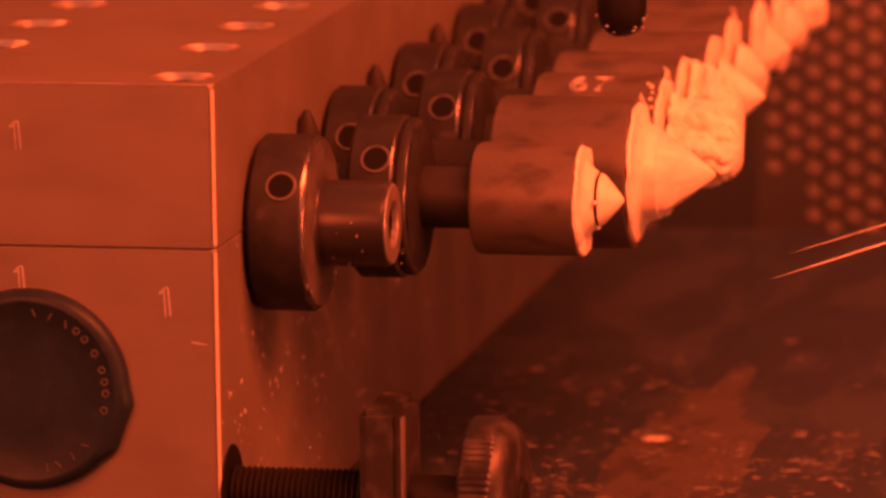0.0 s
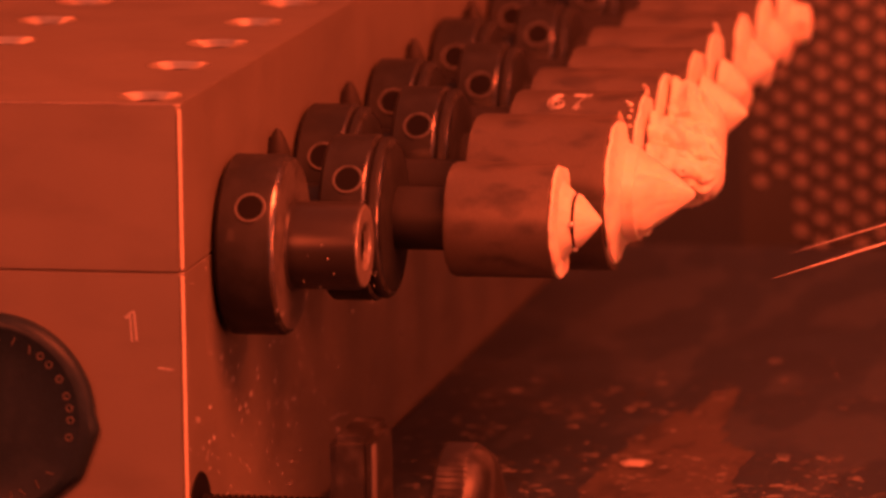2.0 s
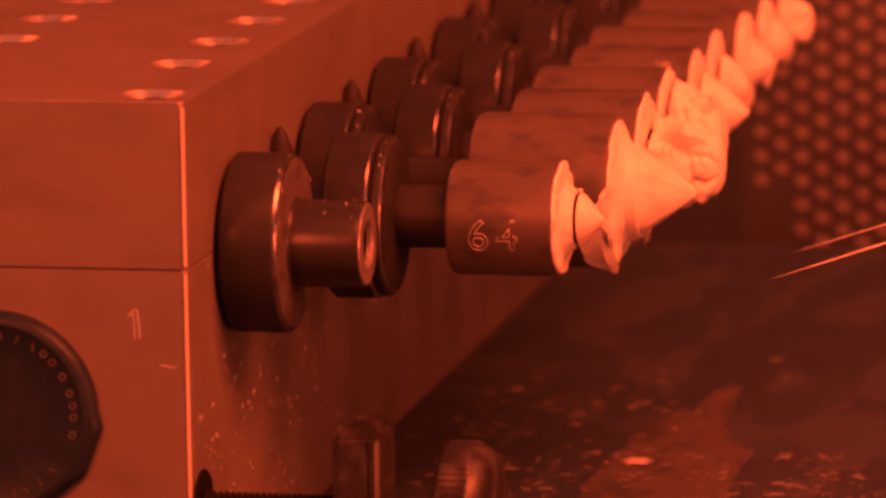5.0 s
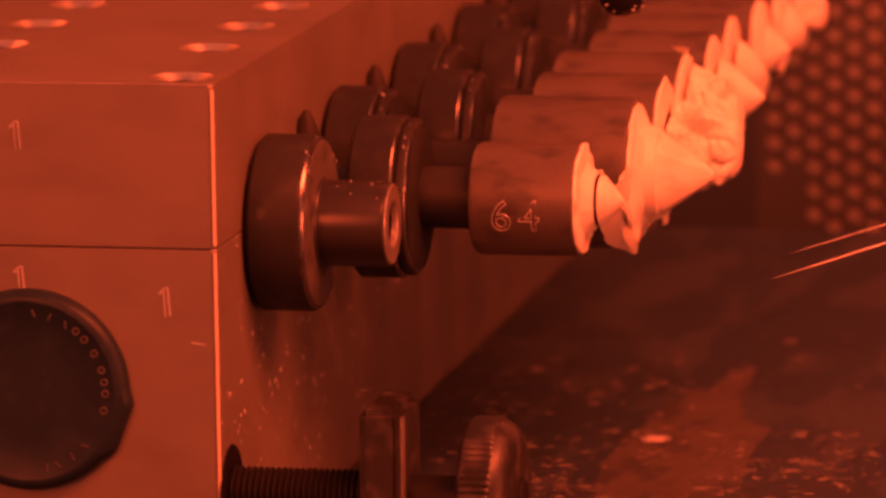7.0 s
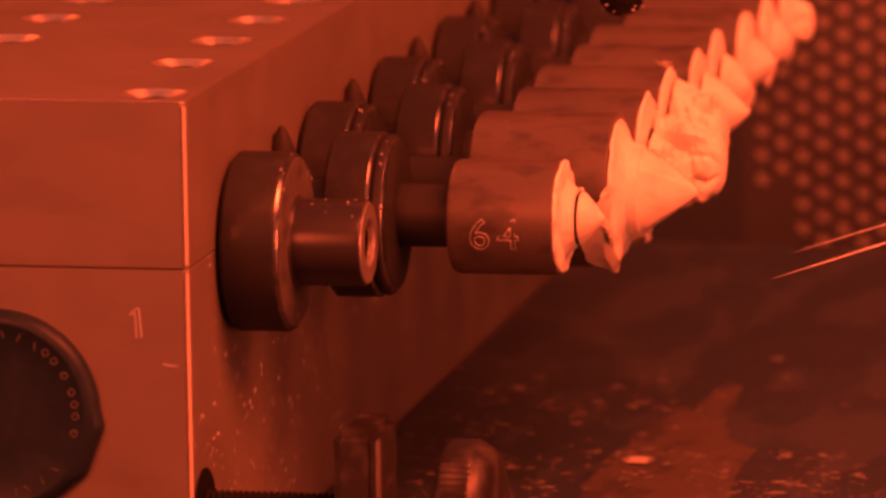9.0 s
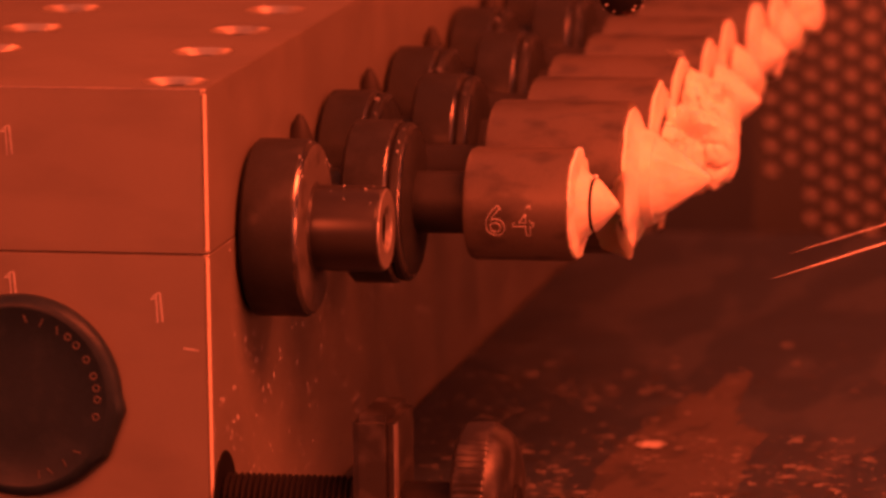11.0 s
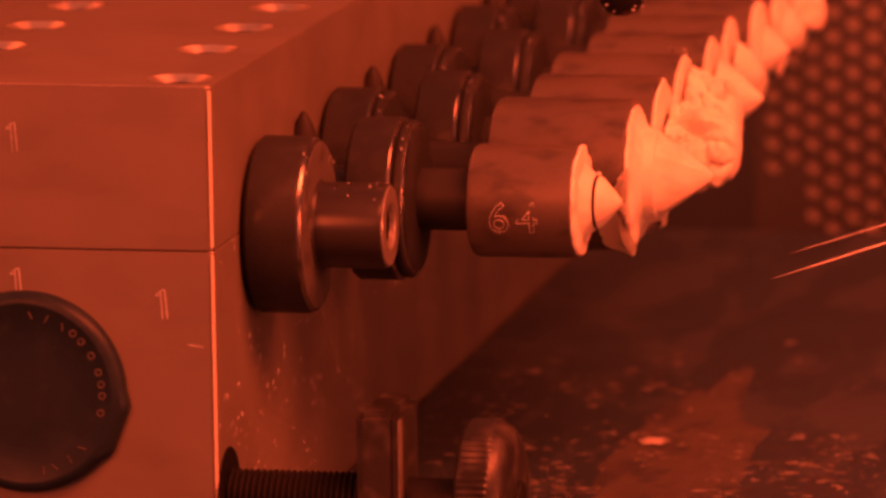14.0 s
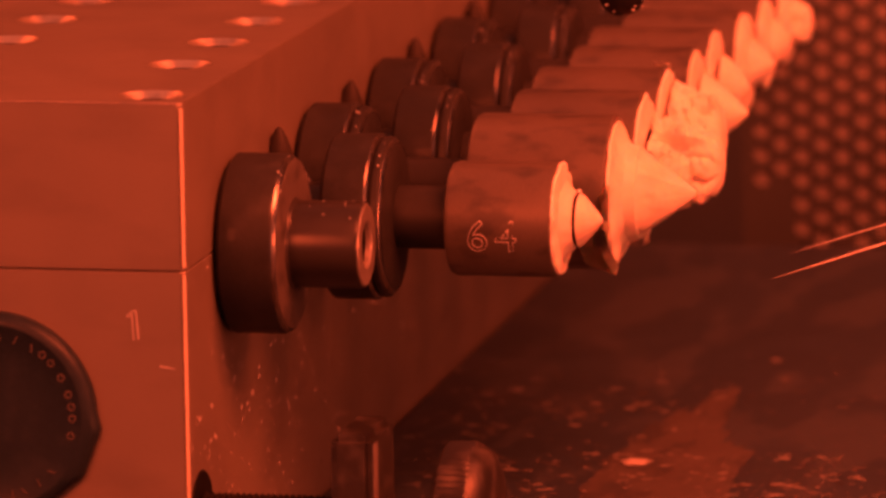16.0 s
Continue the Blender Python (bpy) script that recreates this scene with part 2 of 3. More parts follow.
DIAL_CORNER = radians(201)
part("cap", lathe([(-0.1, 18.1), (1.2, 18.2), (2.2, 17.95), (3.0, 17.2), (3.3, 16.3), (3.25, 15.9), (3.05, 15.5), (3.0, 8.0), (3.0, 0.0)], 144, swell, axis="Y"), M_DIAL, dial)
part("hollow", lathe([(3.02, 11.6), (2.99, 11.2), (2.99, 0.0)], 72, axis="Y"), M_BORE, dial, "dull black middle of the cap")
for k in range(16):
    a = radians(-76 + 10.5 * k + 2 * math.sin(4.7 * k))
    if k in (4, 5):
        continue
    if 6 <= k < 13:
        bm = lathe([(0.0, 0.75), (0.14, 0.68), (0.14, 0.42), (0.0, 0.36)], 16, axis="Y")
        bm.transform(Matrix.Translation((14.4 * math.cos(a), -3.02, 14.4 * math.sin(a))))
    else:
        bm = box(-0.17, 0.17, -3.16, -3.0, -0.75, 0.75, 0.05)
        bm.transform(Matrix.Translation((14.2 * math.cos(a), 0, 14.2 * math.sin(a))) @ Matrix.Rotation(-a + radians(60 if k % 2 else 100), 4, "Y"))
    part("mark", bm, M_MARK, dial, smooth=False)

# ---- spindles ----
AXIS_X, AXIS_Y, PITCH, AXIS_Z = -2.4, 35.0, 30.95, -30.05
TURN_ROWS = [(0, 0), (2.1, 0), (2.2, 6), (2.3, 15), (2.4, 27), (2.5, 38), (2.6, 50), (2.7, 61), (2.8, 72), (2.9, 84), (3.0, 96), (3.1, 109), (3.2, 122), (3.3, 134),
             (3.4, 146), (3.5, 158), (3.6, 169), (3.7, 176), (3.8, 179), (3.9, 180), (10, 180), (16, 180)]


def collar(x0, x1, R, parent, screw_at, ringed):
    """A clamping collar; a flat black disc paints its set-screw hole's shade."""
    # worn: the pale metal that paints the rims' highlights
    c, worn = 0.7, M_RIM_GLINT
    if ringed:
        prof = [(x0, 5.0), (x0, R - c), (x0 + c, R), (x1 - 2.2, R), (x1 - 1.8, R - 0.3), (x1 - 1.5, R - 1.0), (x1 - 1.5, 5.0)]
    else:
        prof = [(x0, 5.0), (x0, R - c), (x0 + c, R), (x1 - 1.3, R), (x1 - 0.6, R - 0.35), (x1 - 0.1, R - 0.9), (x1 - 0.1, 5.0)]
    ob = part("collar", lathe(prof, 72), M_COLLAR, parent)
    if ringed:
        part("retaining_ring", lathe([(x1 - 1.6, R - 1.2), (x1 - 1.25, R - 0.7), (x1 - 0.8, R - 0.45), (x1, R - 0.5), (x1 + 0.7, R - 1.1), (x1 + 1.2, R - 2.6), (x1 + 1.6, R - 6.5), (x1 + 1.6, 5.0)], 72), M_COLLAR, ob)
        part("collar_rim", lathe([(x1 - 2.15, R + 0.02), (x1 - 1.82, R - 0.22), (x1 - 1.6, R - 0.6)], 72), worn, ob, "pale metal line painted as the collar rim highlight")
        part("ring_rim", lathe([(x1 + 0.45, R - 0.86), (x1 + 0.73, R - 1.1), (x1 + 0.95, R - 1.7)], 72), worn, ob, "pale metal line painted as the retaining ring highlight")
    else:
        part("collar_rim", lathe([(x1 - 0.75, R - 0.24), (x1 - 0.3, R - 0.52), (x1 + 0.02, R - 0.95)], 72), M_RIM_GLINT, ob, "pale metal line painted as the collar rim highlight")
        part("collar_face", lathe([(x1 + 0.02, R - 0.95), (x1 + 0.12, R - 1.4), (x1 + 0.16, R - 4.0), (x1 + 0.2, R - 8.3)], 72), M_ANNULUS, ob, "paler annular face of the collar")
    turn = Matrix.Rotation(-radians(screw_at), 4, "X")
    xm = (x0 + x1) / 2 + (0.1 if ringed else 0.9)
    ring = lathe([(R - 0.8, 2.85), (R - 0.02, 2.85), (R + 0.12, 2.7), (R + 0.1, 2.35), (R - 0.1, 2.15)], 28)
    ring.transform(Matrix.Translation((xm, 0, 0)) @ turn @ Matrix.Rotation(radians(-90), 4, "Z"))
    part("screw_seat", ring, M_ANNULUS, ob, "bright ring round the set screw")
    # flat disc on the barrel, black to paint the socket's shade
    hole = lathe([(R + 0.07, 2.4), (R + 0.06, 1.2), (R + 0.06, 0.0)], 24)
    hole.transform(Matrix.Translation((xm, 0, 0)) @ turn @ Matrix.Rotation(radians(-90), 4, "Z"))
    part("set_screw", hole, M_BORE, ob, "flat black disc painted as the shaded set-screw socket")
    drops = random.Random(int(x0 * 10) + screw_at)
    for k in range(12):
        a = radians(drops.gauss(-40, 15) if k < 6 else drops.gauss(-122, 12))
        bm = bmesh.new()
        bmesh.ops.create_icosphere(bm, subdivisions=1, radius=drops.uniform(0.1, 0.3))
        q, x = R - drops.choice((0.1, 0.3, 1.2, 2.5)), x1 - drops.choice((0.0, 0.1, 0.9, 0.3))
        bm.transform(Matrix.Translation((x, -q * math.cos(a), q * math.sin(a))) @ Matrix.Diagonal((0.8, 1, 1.5, 1)))
        part("oil_drop", bm, M_DROP, ob)
    return ob


def stamped(body, x, R, angle, size, parent, weight=0.11):
    """Figures raised on the barrel at that angle over the side that faces the front."""
    bm = text_mesh(body, size, weight)
    for v in bm.verts:
        a, q = radians(angle) + v.co.y / R, R + v.co.z
        v.co = Vector((x + v.co.x, -q * math.cos(a), q * math.sin(a)))
    part("stamped_number", bm, M_STAMP, parent, "stamped number, its lit groove edges painted as pale outlines", smooth=False)


def compound(parent, x0, R, kind, seed, tip):
    """The cream compound squeezed out at a sleeve's end: a ragged flange and a cone or plug."""
    far = parent["place"] >= 6
    off = Vector((seed * 7.3, seed * 3.1, 0))

    def ragged(x, a, r):
        w = noise.noise(off + Vector((2.2 * math.cos(a), 2.2 * math.sin(a), 0)))
        w2 = noise.noise(off + Vector((7 * math.cos(a), 7 * math.sin(a), 3)))
        k = max(0.0, (r - R * 0.62) / (R * 0.38))
        return x + k * (0.3 * w2 + 0.7 * w), r * (1 + k * (0.08 * w + 0.012 * w2))

    fl = [(x0 - 0.3, R * 0.5), (x0 - 0.3, R * 0.9), (x0 + 0.1, R * 1.0), (x0 + 0.9, R * 0.99), (x0 + 1.6, R * 0.86), (x0 + 2.2, R * 0.7), (x0 + 2.4, R * 0.4)]
    if parent["place"] < 7:
        fl = [(x0 - 0.3, R * 0.5), (x0 - 0.3, R * 0.92), (x0 + 0.1, R * 1.0), (x0 + 0.6, R * 0.98), (x0 + 0.9, R * 0.86), (x0 + 1.05, R * 0.5)]
    if parent["place"] == 2:
        fl = [(x0 - 0.3, R * 0.5), (x0 - 0.3, R * 0.92), (x0 + 0.1, R), (x0 + 0.7, R * 0.97), (x0 + 1.1, R * 0.86), (x0 + 1.6, R * 0.74), (x0 + 2.6, R * 0.67), (x0 + 2.8, R * 0.4)]
    part("flange", lathe(fl, 96, ragged), M_WAX, parent, "ragged flange of cream compound")

    def lumpy(x, a, r):
        p = off + Vector((x * 0.16, 1.3 * math.cos(a), 1.3 * math.sin(a)))
        fold = abs(noise.noise(p * 1.7 + Vector((0, 0, 9))))
        w = noise.noise(p)
        amp = 1.25 if kind == "plug" else 0.25 if parent["place"] < 3 else 0.5
        crease = abs(noise.noise(p * 1.9 + Vector((4, 0, 2))))
        deep = 0.6 if kind == "plug" else 0.3
        ply = 0.13 * max(0.0, 1 - 7 * abs(noise.noise(p * 0.9 + Vector((2, 5, 1))))) if kind == "plug" else 0.0
        if kind == "plug" and not far:
            saw = abs((a / (2 * math.pi) * 4 + x * 0.035 + 0.35 * w + seed * 0.13) % 1 - 0.5) * 2
            r *= 0.82 + 0.26 * saw ** 0.8
        ridge = 0.0
        if parent["place"] == 2 and x > 65.3:
            # four blunt faces, like a squeezed pyramid
            face = math.cos(math.pi / 4) / math.cos((a - radians(40) - 0.1 * w) % (math.pi / 2) - math.pi / 4)
            ridge = (1.06 * (0.55 + 0.45 * face) - 1) * min(1.0, (x - 65.3) / 1.5)
        return r * (1 + ridge - ply - deep * max(0, 0.1 - crease) + amp * (0.22 * w - 0.25 * max(0, 0.22 - fold) + 0.02 * noise.noise(p * 5)))

    base = R * (0.55 if far else 0.86 if parent["place"] == 4 else 0.66 if kind == "plug" else 0.62)
    n = 26
    prof = []
    for k in range(n + 1):
        u = k / n
        x = x0 + 1.8 + u * (tip - x0 - 1.8)
        if kind == "cone":
            r = base * (1 - u) ** 0.82 + 0.3 * (1 - u)
        elif kind == "plug":
            r = base * (1 - 0.22 * u) * math.sqrt(max(0.0, 1 - max(0.0, (u - 0.72) / 0.28) ** 2))
        else:
            r = base * (1 - u ** 1.7)
        prof.append((x, max(0.0, r)))
    prof[-1] = (prof[-1][0], 0.0)
    if parent["place"] == 1:
        prof = [(56.2, 7.6), (56.7, 6.9), (57.5, 6.0), (58.3, 5.3), (58.5, 4.5), (58.9, 4.5), (59.1, 4.9), (59.8, 4.5), (61.0, 3.2), (62.4, 1.6), (63.2, 0.5), (63.4, 0.0)]
    if parent["place"] == 2:
        prof = [(62.6, 7.4), (63.0, 9.3), (63.9, 9.0), (65.2, 8.6), (65.5, 8.1)] + [(65.5 + 9.4 * u / 14, 8.1 - 7.1 * (u / 14) ** 1.15) for u in range(1, 15)] + [(75.3, 0.5), (75.4, 0.0)]
    part("core", lathe(prof, 80, lumpy), M_WAX, parent, "cone of cream compound" if kind == "cone" else "folded plug of cream compound")
    # loose flaps on the rim: angle, half width, height, reach backwards
    flaps = {2: [(142, 0.85, 1.6, 6.2), (172, 0.4, 0.8, 4.0)], 3: [(95, 0.2, 1.2, 1.0)], 4: [(-70, 0.3, 1.2, 5.0)], 6: [(100, 0.2, 1.0, 1.0)]}
    for deg, wide, tall, back in flaps.get(parent["place"], []):
        a0 = radians(deg)
        bm = bmesh.new()
        g = []
        for i in range(15):
            u = i / 14 * 2 - 1
            rag = 0.75 + 0.5 * noise.noise(off + Vector((u * 2.2, deg * 0.1, 5)))
            row = []
            for j in range(5):
                w = j / 4
                a = a0 + wide * u * (1 - 0.4 * w)
                r = R * (1.0 + 0.07 * min(1, 8 * w)) + (0.2 + tall * rag * w + 0.5 * noise.noise(off + Vector((u * 3, w * 2, 8)))) * min(1, 4 * w) * (1 - 0.4 * u * u)
                x = x0 + 0.6 - back * rag * w * (0.45 + 0.55 * math.cos(1.9 * (u - 0.25))) + 0.3 * math.sin(5 * u + seed)
                row.append(bm.verts.new((x, -r * math.cos(a), r * math.sin(a))))
            g.append(row)
        for i in range(14):
            for j in range(4):
                bm.faces.new((g[i][j], g[i + 1][j], g[i + 1][j + 1], g[i][j + 1]))
        bmesh.ops.solidify(bm, geom=bm.faces[:], thickness=0.5)
        part("flap", bm, M_WAX, parent, "loose flap of cream compound")


def sleeve(parent, x0, x1, R, shaft_from, shaft_r):
    part("shaft", lathe([(shaft_from, shaft_r), (x0 + 0.5, shaft_r)], 48), M_SHAFT, parent)
    return part("sleeve", lathe([(x0, shaft_r - 0.5), (x0, R - 1.2), (x0 + 0.35, R - 0.4), (x0 + 1.2, R), (x1 - 0.3, R), (x1, R - 0.3), (x1, 3.0)], 96), M_CYL, parent)


spindles = []
# the row climbs a little towards its far end, where the work is slimmer
LIFT = [0.0, 0.0, 0.2, 0.6, 1.1, 1.6, 2.1, 2.9, 3.2, 3.4]
GIRTH = [0.0, 10.35, 14.3, 14.0, 13.5, 13.0, 12.3, 11.0, 10.2, 9.6]
SHAPES = {1: ("cone", 63.4), 2: ("cone", 75.4), 3: ("plug", 76.2), 4: ("plug", 71.6), 5: ("cone", 71.4), 6: ("round", 67.2), 7: ("cone", 67.8), 8: ("round", 66.8), 9: ("plug", 67.2)}
for k in range(10):
    y = AXIS_Y + PITCH * k
    empty = k == 0
    lift = LIFT[k]
    ob = thing("spindle", at(AXIS_X, y, AXIS_Z + lift), "dark steel spindle with a black clamping collar and a bare hub" if empty else
               "dark collared spindle, its steel sleeve tipped with cream compound", "spindle", "spindles along the head")
    ob.scale = (1.01, 1.01, 1.01)
    spindles.append((ob, y, AXIS_Z + lift))
    ob["place"] = k
    part("seat", lathe([(2.0, 4.0), (2.0, 11.0), (2.8, 11.0), (2.8, 5.0)], 48), M_BORE, ob)
    near = k % 2 == 0
    x0, x1, R = (3.0, 13.6, 15.9) if near else (14.3, 24.6, 15.0)
    part("arbor", lathe([(0.2, 6.0), (x0 + 0.5, 6.0)], 40), M_HUB, ob)
    collar(x0, x1, R - lift, ob, 33 + (0, 3, -2, 4, 1, -3)[k % 6], not empty)
    if empty:
        part("hub", lathe([(13.7, 8.3), (14.0, 8.0), (14.3, 7.75), (14.8, 7.7), (25.6, 7.7), (26.3, 7.5), (26.7, 7.0), (26.7, 6.7)], 64), M_HUB, ob)
        part("hub_face", lathe([(26.25, 7.52), (26.72, 7.02), (26.75, 4.3), (26.4, 3.9), (25.6, 3.8)], 64), M_FACE, ob, "bright machined end of the hub")
        part("bore", lathe([(25.7, 3.85), (19.0, 3.8), (19.0, 0)], 40), M_BORE, ob)
        for hx, deg, r in ((20.6, 10, 0.22), (21.6, -8, 0.26), (18.0, -4, 0.14), (22.4, -30, 0.2), (16.8, -45, 0.2), (19.4, -60, 0.25), (17.2, -112, 0.16), (19.2, -96, 0.22), (20.0, -128, 0.2), (23.4, -106, 0.3), (24.4, -92, 0.18), (24.9, -134, 0.2)):
            bm = bmesh.new()
            bmesh.ops.create_icosphere(bm, subdivisions=1, radius=0.7 * r)
            bm.transform(Matrix.Translation((hx, -7.75 * math.cos(radians(deg)), 7.75 * math.sin(radians(deg)))) @ Matrix.Diagonal((0.8, 1, 1.6, 1)))
            part("oil_drop", bm, M_DROP, ob)
    else:
        sx0, sx1, sr = (36.0, 55.5, GIRTH[k]) if k == 1 else (34.6 if near else 36.3, 59.6 if k in (4, 6) else 60.6, GIRTH[k])
        body = sleeve(ob, sx0, sx1, sr, x1 - 0.5, 5.7)
        kind, tip = SHAPES.get(k, ("cone", 70.0))
        compound(ob, sx1, sr * (0.99 if k == 1 else 0.95), kind, k + 2, tip)
        if k == 1:
            part("dark_ring", lathe([(58.45, 4.55), (58.7, 4.85), (58.95, 4.55)], 48), M_BORE, ob, "thin dark groove in the cone")
            for deg in (2, -70):
                bm = bmesh.new()
                bmesh.ops.create_icosphere(bm, subdivisions=2, radius=0.6)
                bm.transform(Matrix.Translation((58.75, -5.1 * math.cos(radians(deg)), 5.1 * math.sin(radians(deg)))))
                part("water_drop", bm, M_DROP, ob, "bright drop of coolant")
            stamped("64", 44.9, sr, 169, 8.2, body, 0.08)
        if k == 2:
            for mx, lean, tall in ((40.8, 6, 3.4), (43.0, 14, 5.0), (46.0, 10, 5.2), (48.0, 16, 3.6)):
                bm = box(-0.32, 0.32, -tall / 2, tall / 2, -0.12, 0.12, 0.06)
                bm.transform(Matrix.Rotation(radians(-lean), 4, "Z"))
                for v in bm.verts:
                    a, q = radians(151) + v.co.y / sr, sr + v.co.z
                    v.co = Vector((mx + v.co.x, -q * math.cos(a), q * math.sin(a)))
                part("stamped_mark", bm, M_STAMP, body, "worn stamped bar", smooth=False)
        if k == 3:
            for bx, deg, r in ((59.4, 62, 0.5), (59.8, 55, 0.35), (59.6, 48, 0.45), (58.6, 66, 0.3), (60.0, 40, 0.4)):
                bm = bmesh.new()
                bmesh.ops.create_icosphere(bm, subdivisions=2, radius=r)
                bm.transform(Matrix.Translation((bx, -(sr + 0.2) * math.cos(radians(deg)), (sr + 0.2) * math.sin(radians(deg)))))
                part("bead", bm, M_WAX, ob, "small bead of cream compound")
            stamped("67", 47.4, sr, 66, 7.2, body, 0.17)
# pointed oil nipples on the head over every second spindle
nipple = thing("oil_nipple", at(1.6, 66.5, -23.4), "small dark pointed nipple on the steel head", "nipple", "nipples along the head")
part("cone", lathe([(-4, 3.0), (3.5, 2.6), (5.2, 2.3), (7.4, 1.5), (8.8, 0.8), (9.3, 0.4), (9.4, 0.0)], 24, axis="Z"), M_CAST, nipple)
stub = lathe([(-3.2, 1.8), (0, 1.8)], 20)
part("stub", stub, M_CAST, nipple)
for k in range(1, 6):
    copy_thing(nipple, at(1.6, 66.5 + 61.4 * k, -23.4))

# ---- clamp screw at the foot of the head ----
screw = thing("clamp_screw", at(0, 8, -74.5), "oiled steel threaded stud with a thick nut and knurled knob", "screw")
thread = [(0.0, 4.0)]
for k in range(22):
    x = 0.4 + k * 1.1
    thread += [(x, 4.0), (x + 0.45, 4.7), (x + 0.65, 4.7), (x + 1.1, 4.0)]
part("stud", lathe(thread + [(53.0, 4.0), (53.4, 3.6), (53.4, 0.0)], 32), M_BLACK, screw)
# flat dark disc that paints the shade where the stud meets the face
part("stud_hole", lathe([(0.06, 8.6), (0.3, 8.4), (0.32, 0.0)], 48), M_BORE, screw, "flat dark disc painted as shade round the stud")
# a pale strip on the nut's side paints its reflection
part("nut_face", box(32.75, 32.95, -8.3, -5.2, -14.4, 15.8, 0.08), M_FACE, screw, "pale strip painted as the glint on the nut")
part("nut", box(25.3, 32.8, -9.5, 9.5, -15.5, 17.4, 1.3), M_NUT, screw, "thick rectangular steel nut")


def knurl(x, a, r):
    return r + (0.22 * (1 if round(a / (2 * math.pi) * 144) % 2 else -1) if 14 < r < 15 and 44.2 < x < 49 else 0)


part("knob", lathe([(43.4, 3.8), (43.4, 13.6), (44.0, 14.4), (44.5, 14.6), (48.8, 14.6), (49.6, 14.3), (51.4, 13.2), (52.4, 11.4), (52.7, 9.0), (52.7, 3.0)], 144, knurl), M_NUT, screw)

# ---- table, enclosure ----
bm = box(0.3, 420, -300, 392, -TABLE - 150, -TABLE, 0.6)
bm.transform(Matrix.Translation((0, 0, TABLE)))
tagged(part("table", bm, M_TABLE, None, "", True, pose(0, 0, 0)), "dark wet steel machine table strewn with chips", "table", kind="structure")
tagged(part("ground", box(-1500, 1500, -1800, 1500, -160, -150), M_SHEET, None, "", False), "dark enclosure floor under the table", "floor", kind="structure")
tagged(part("wall_north", box(-1500, 1500, 700, 712, -150, 900), M_SHEET, None, "", False), "dark steel wall of the enclosure", "wall", kind="structure")

# perforated guard, holes in staggered columns
step = 6.1
holes = [(30.9 + step * 0.835 * i, -103.6 + step * (j + 0.5 * (i % 2)) - 1.35, ) for i in range(20) for j in range(23)]
bm, rings = holed([(26, -140), (134, -140), (134, 40), (26, 40)],
              [(x, z, 1.95, 14) for x, z in holes if not (x < 38.5 and z < -88) and not (x < 33 and z > -62)])
for ring in rings[1:]:
    skirt(bm, ring, [(v.co.x, v.co.y, -0.5) for v in ring])
bm.transform(Matrix.Rotation(radians(90), 4, "X"))
guard = thing("perforated_guard", at(0, 470, 0), "dark perforated steel guard sheet with staggered round holes", "guard")
part("sheet", bm, M_GUARD, guard, smooth=False)
# added panel close behind the sheet, pale so that the holes look bright
part("backing", box(26, 134, 1.2, 2.0, -140, 40), M_BACK, guard, "added pale panel that brightens the holes", smooth=False)

# ---- chips and splashes ----
def flecks(name, n, place, size, mat, label, seed, near=1, long=1.0):
    """Small chips in clusters: grains and a few flat flakes."""
    rng = random.Random(seed)
    bm = bmesh.new()
    for _ in range(n):
        base = place(rng)
        for _ in range(rng.randint(1, near)):
            m = base @ Matrix.Translation((rng.gauss(0, 2.4 * (near > 1)), rng.gauss(0, 3.0 * (near > 1)), 0)) @ Matrix.Rotation(rng.gauss(0, 0.5), 4, "Z")
            s = size[0] + (size[1] - size[0]) * rng.random() ** 4
            flat = s > size[0] + 0.25 * (size[1] - size[0])
            pts = [(long * s * rng.uniform(0.5, 1.5) * math.cos(a), s * rng.uniform(0.5, 1.5) * math.sin(a), 0.05) for a in (0, 0.9, 1.8, 2.7, 3.6, 4.5, 5.4)]
            top = bm.verts.new(m @ Vector((0, 0, s * (0.12 if flat else 0.75))))
            vs = [bm.verts.new(m @ Vector(p)) for p in pts]
            for k in range(7):
                bm.faces.new((vs[k], vs[(k + 1) % 7], top))
    return tagged(part(name, bm, mat, None, "", True, at(0, 0, 0)), label, "chips", kind="stuff")


def on_table(rng):
    while True:
        x, y = rng.uniform(4, 115), rng.uniform(20, 300)
        if noise.noise(Vector((x * 0.045, y * 0.02, 4))) > rng.uniform(-0.5, 0.45) and rng.random() < (1.25 - y / 200) * (1.0 if x < 78 else 0.55):
            return Matrix.Translation((x, y, -TABLE)) @ Matrix.Rotation(rng.uniform(-0.5, 0.5), 4, "Z")


def on_face(rng):
    y = 4 + 190 * rng.random()
    return Matrix.Translation((0, y, -rng.uniform(25, 88))) @ Matrix.Diagonal((1, 2.2, 1, 1)) @ Matrix.Rotation(radians(90), 4, "Y")


flecks("table_chips", 1000, on_table, (0.09, 1.0), M_CHIP, "small bright metal chips strewn over the wet table", 3, 9, 1.8)
flecks("face_splashes", 270, on_face, (0.1, 0.5), M_SPLASH, "tiny bright splashes on the steel head", 4, 5)

# pale dried film on the table, and a flat flake on it
bm = bmesh.new()
hub, edge = bm.verts.new((64, 118, -TABLE + 0.08)), []
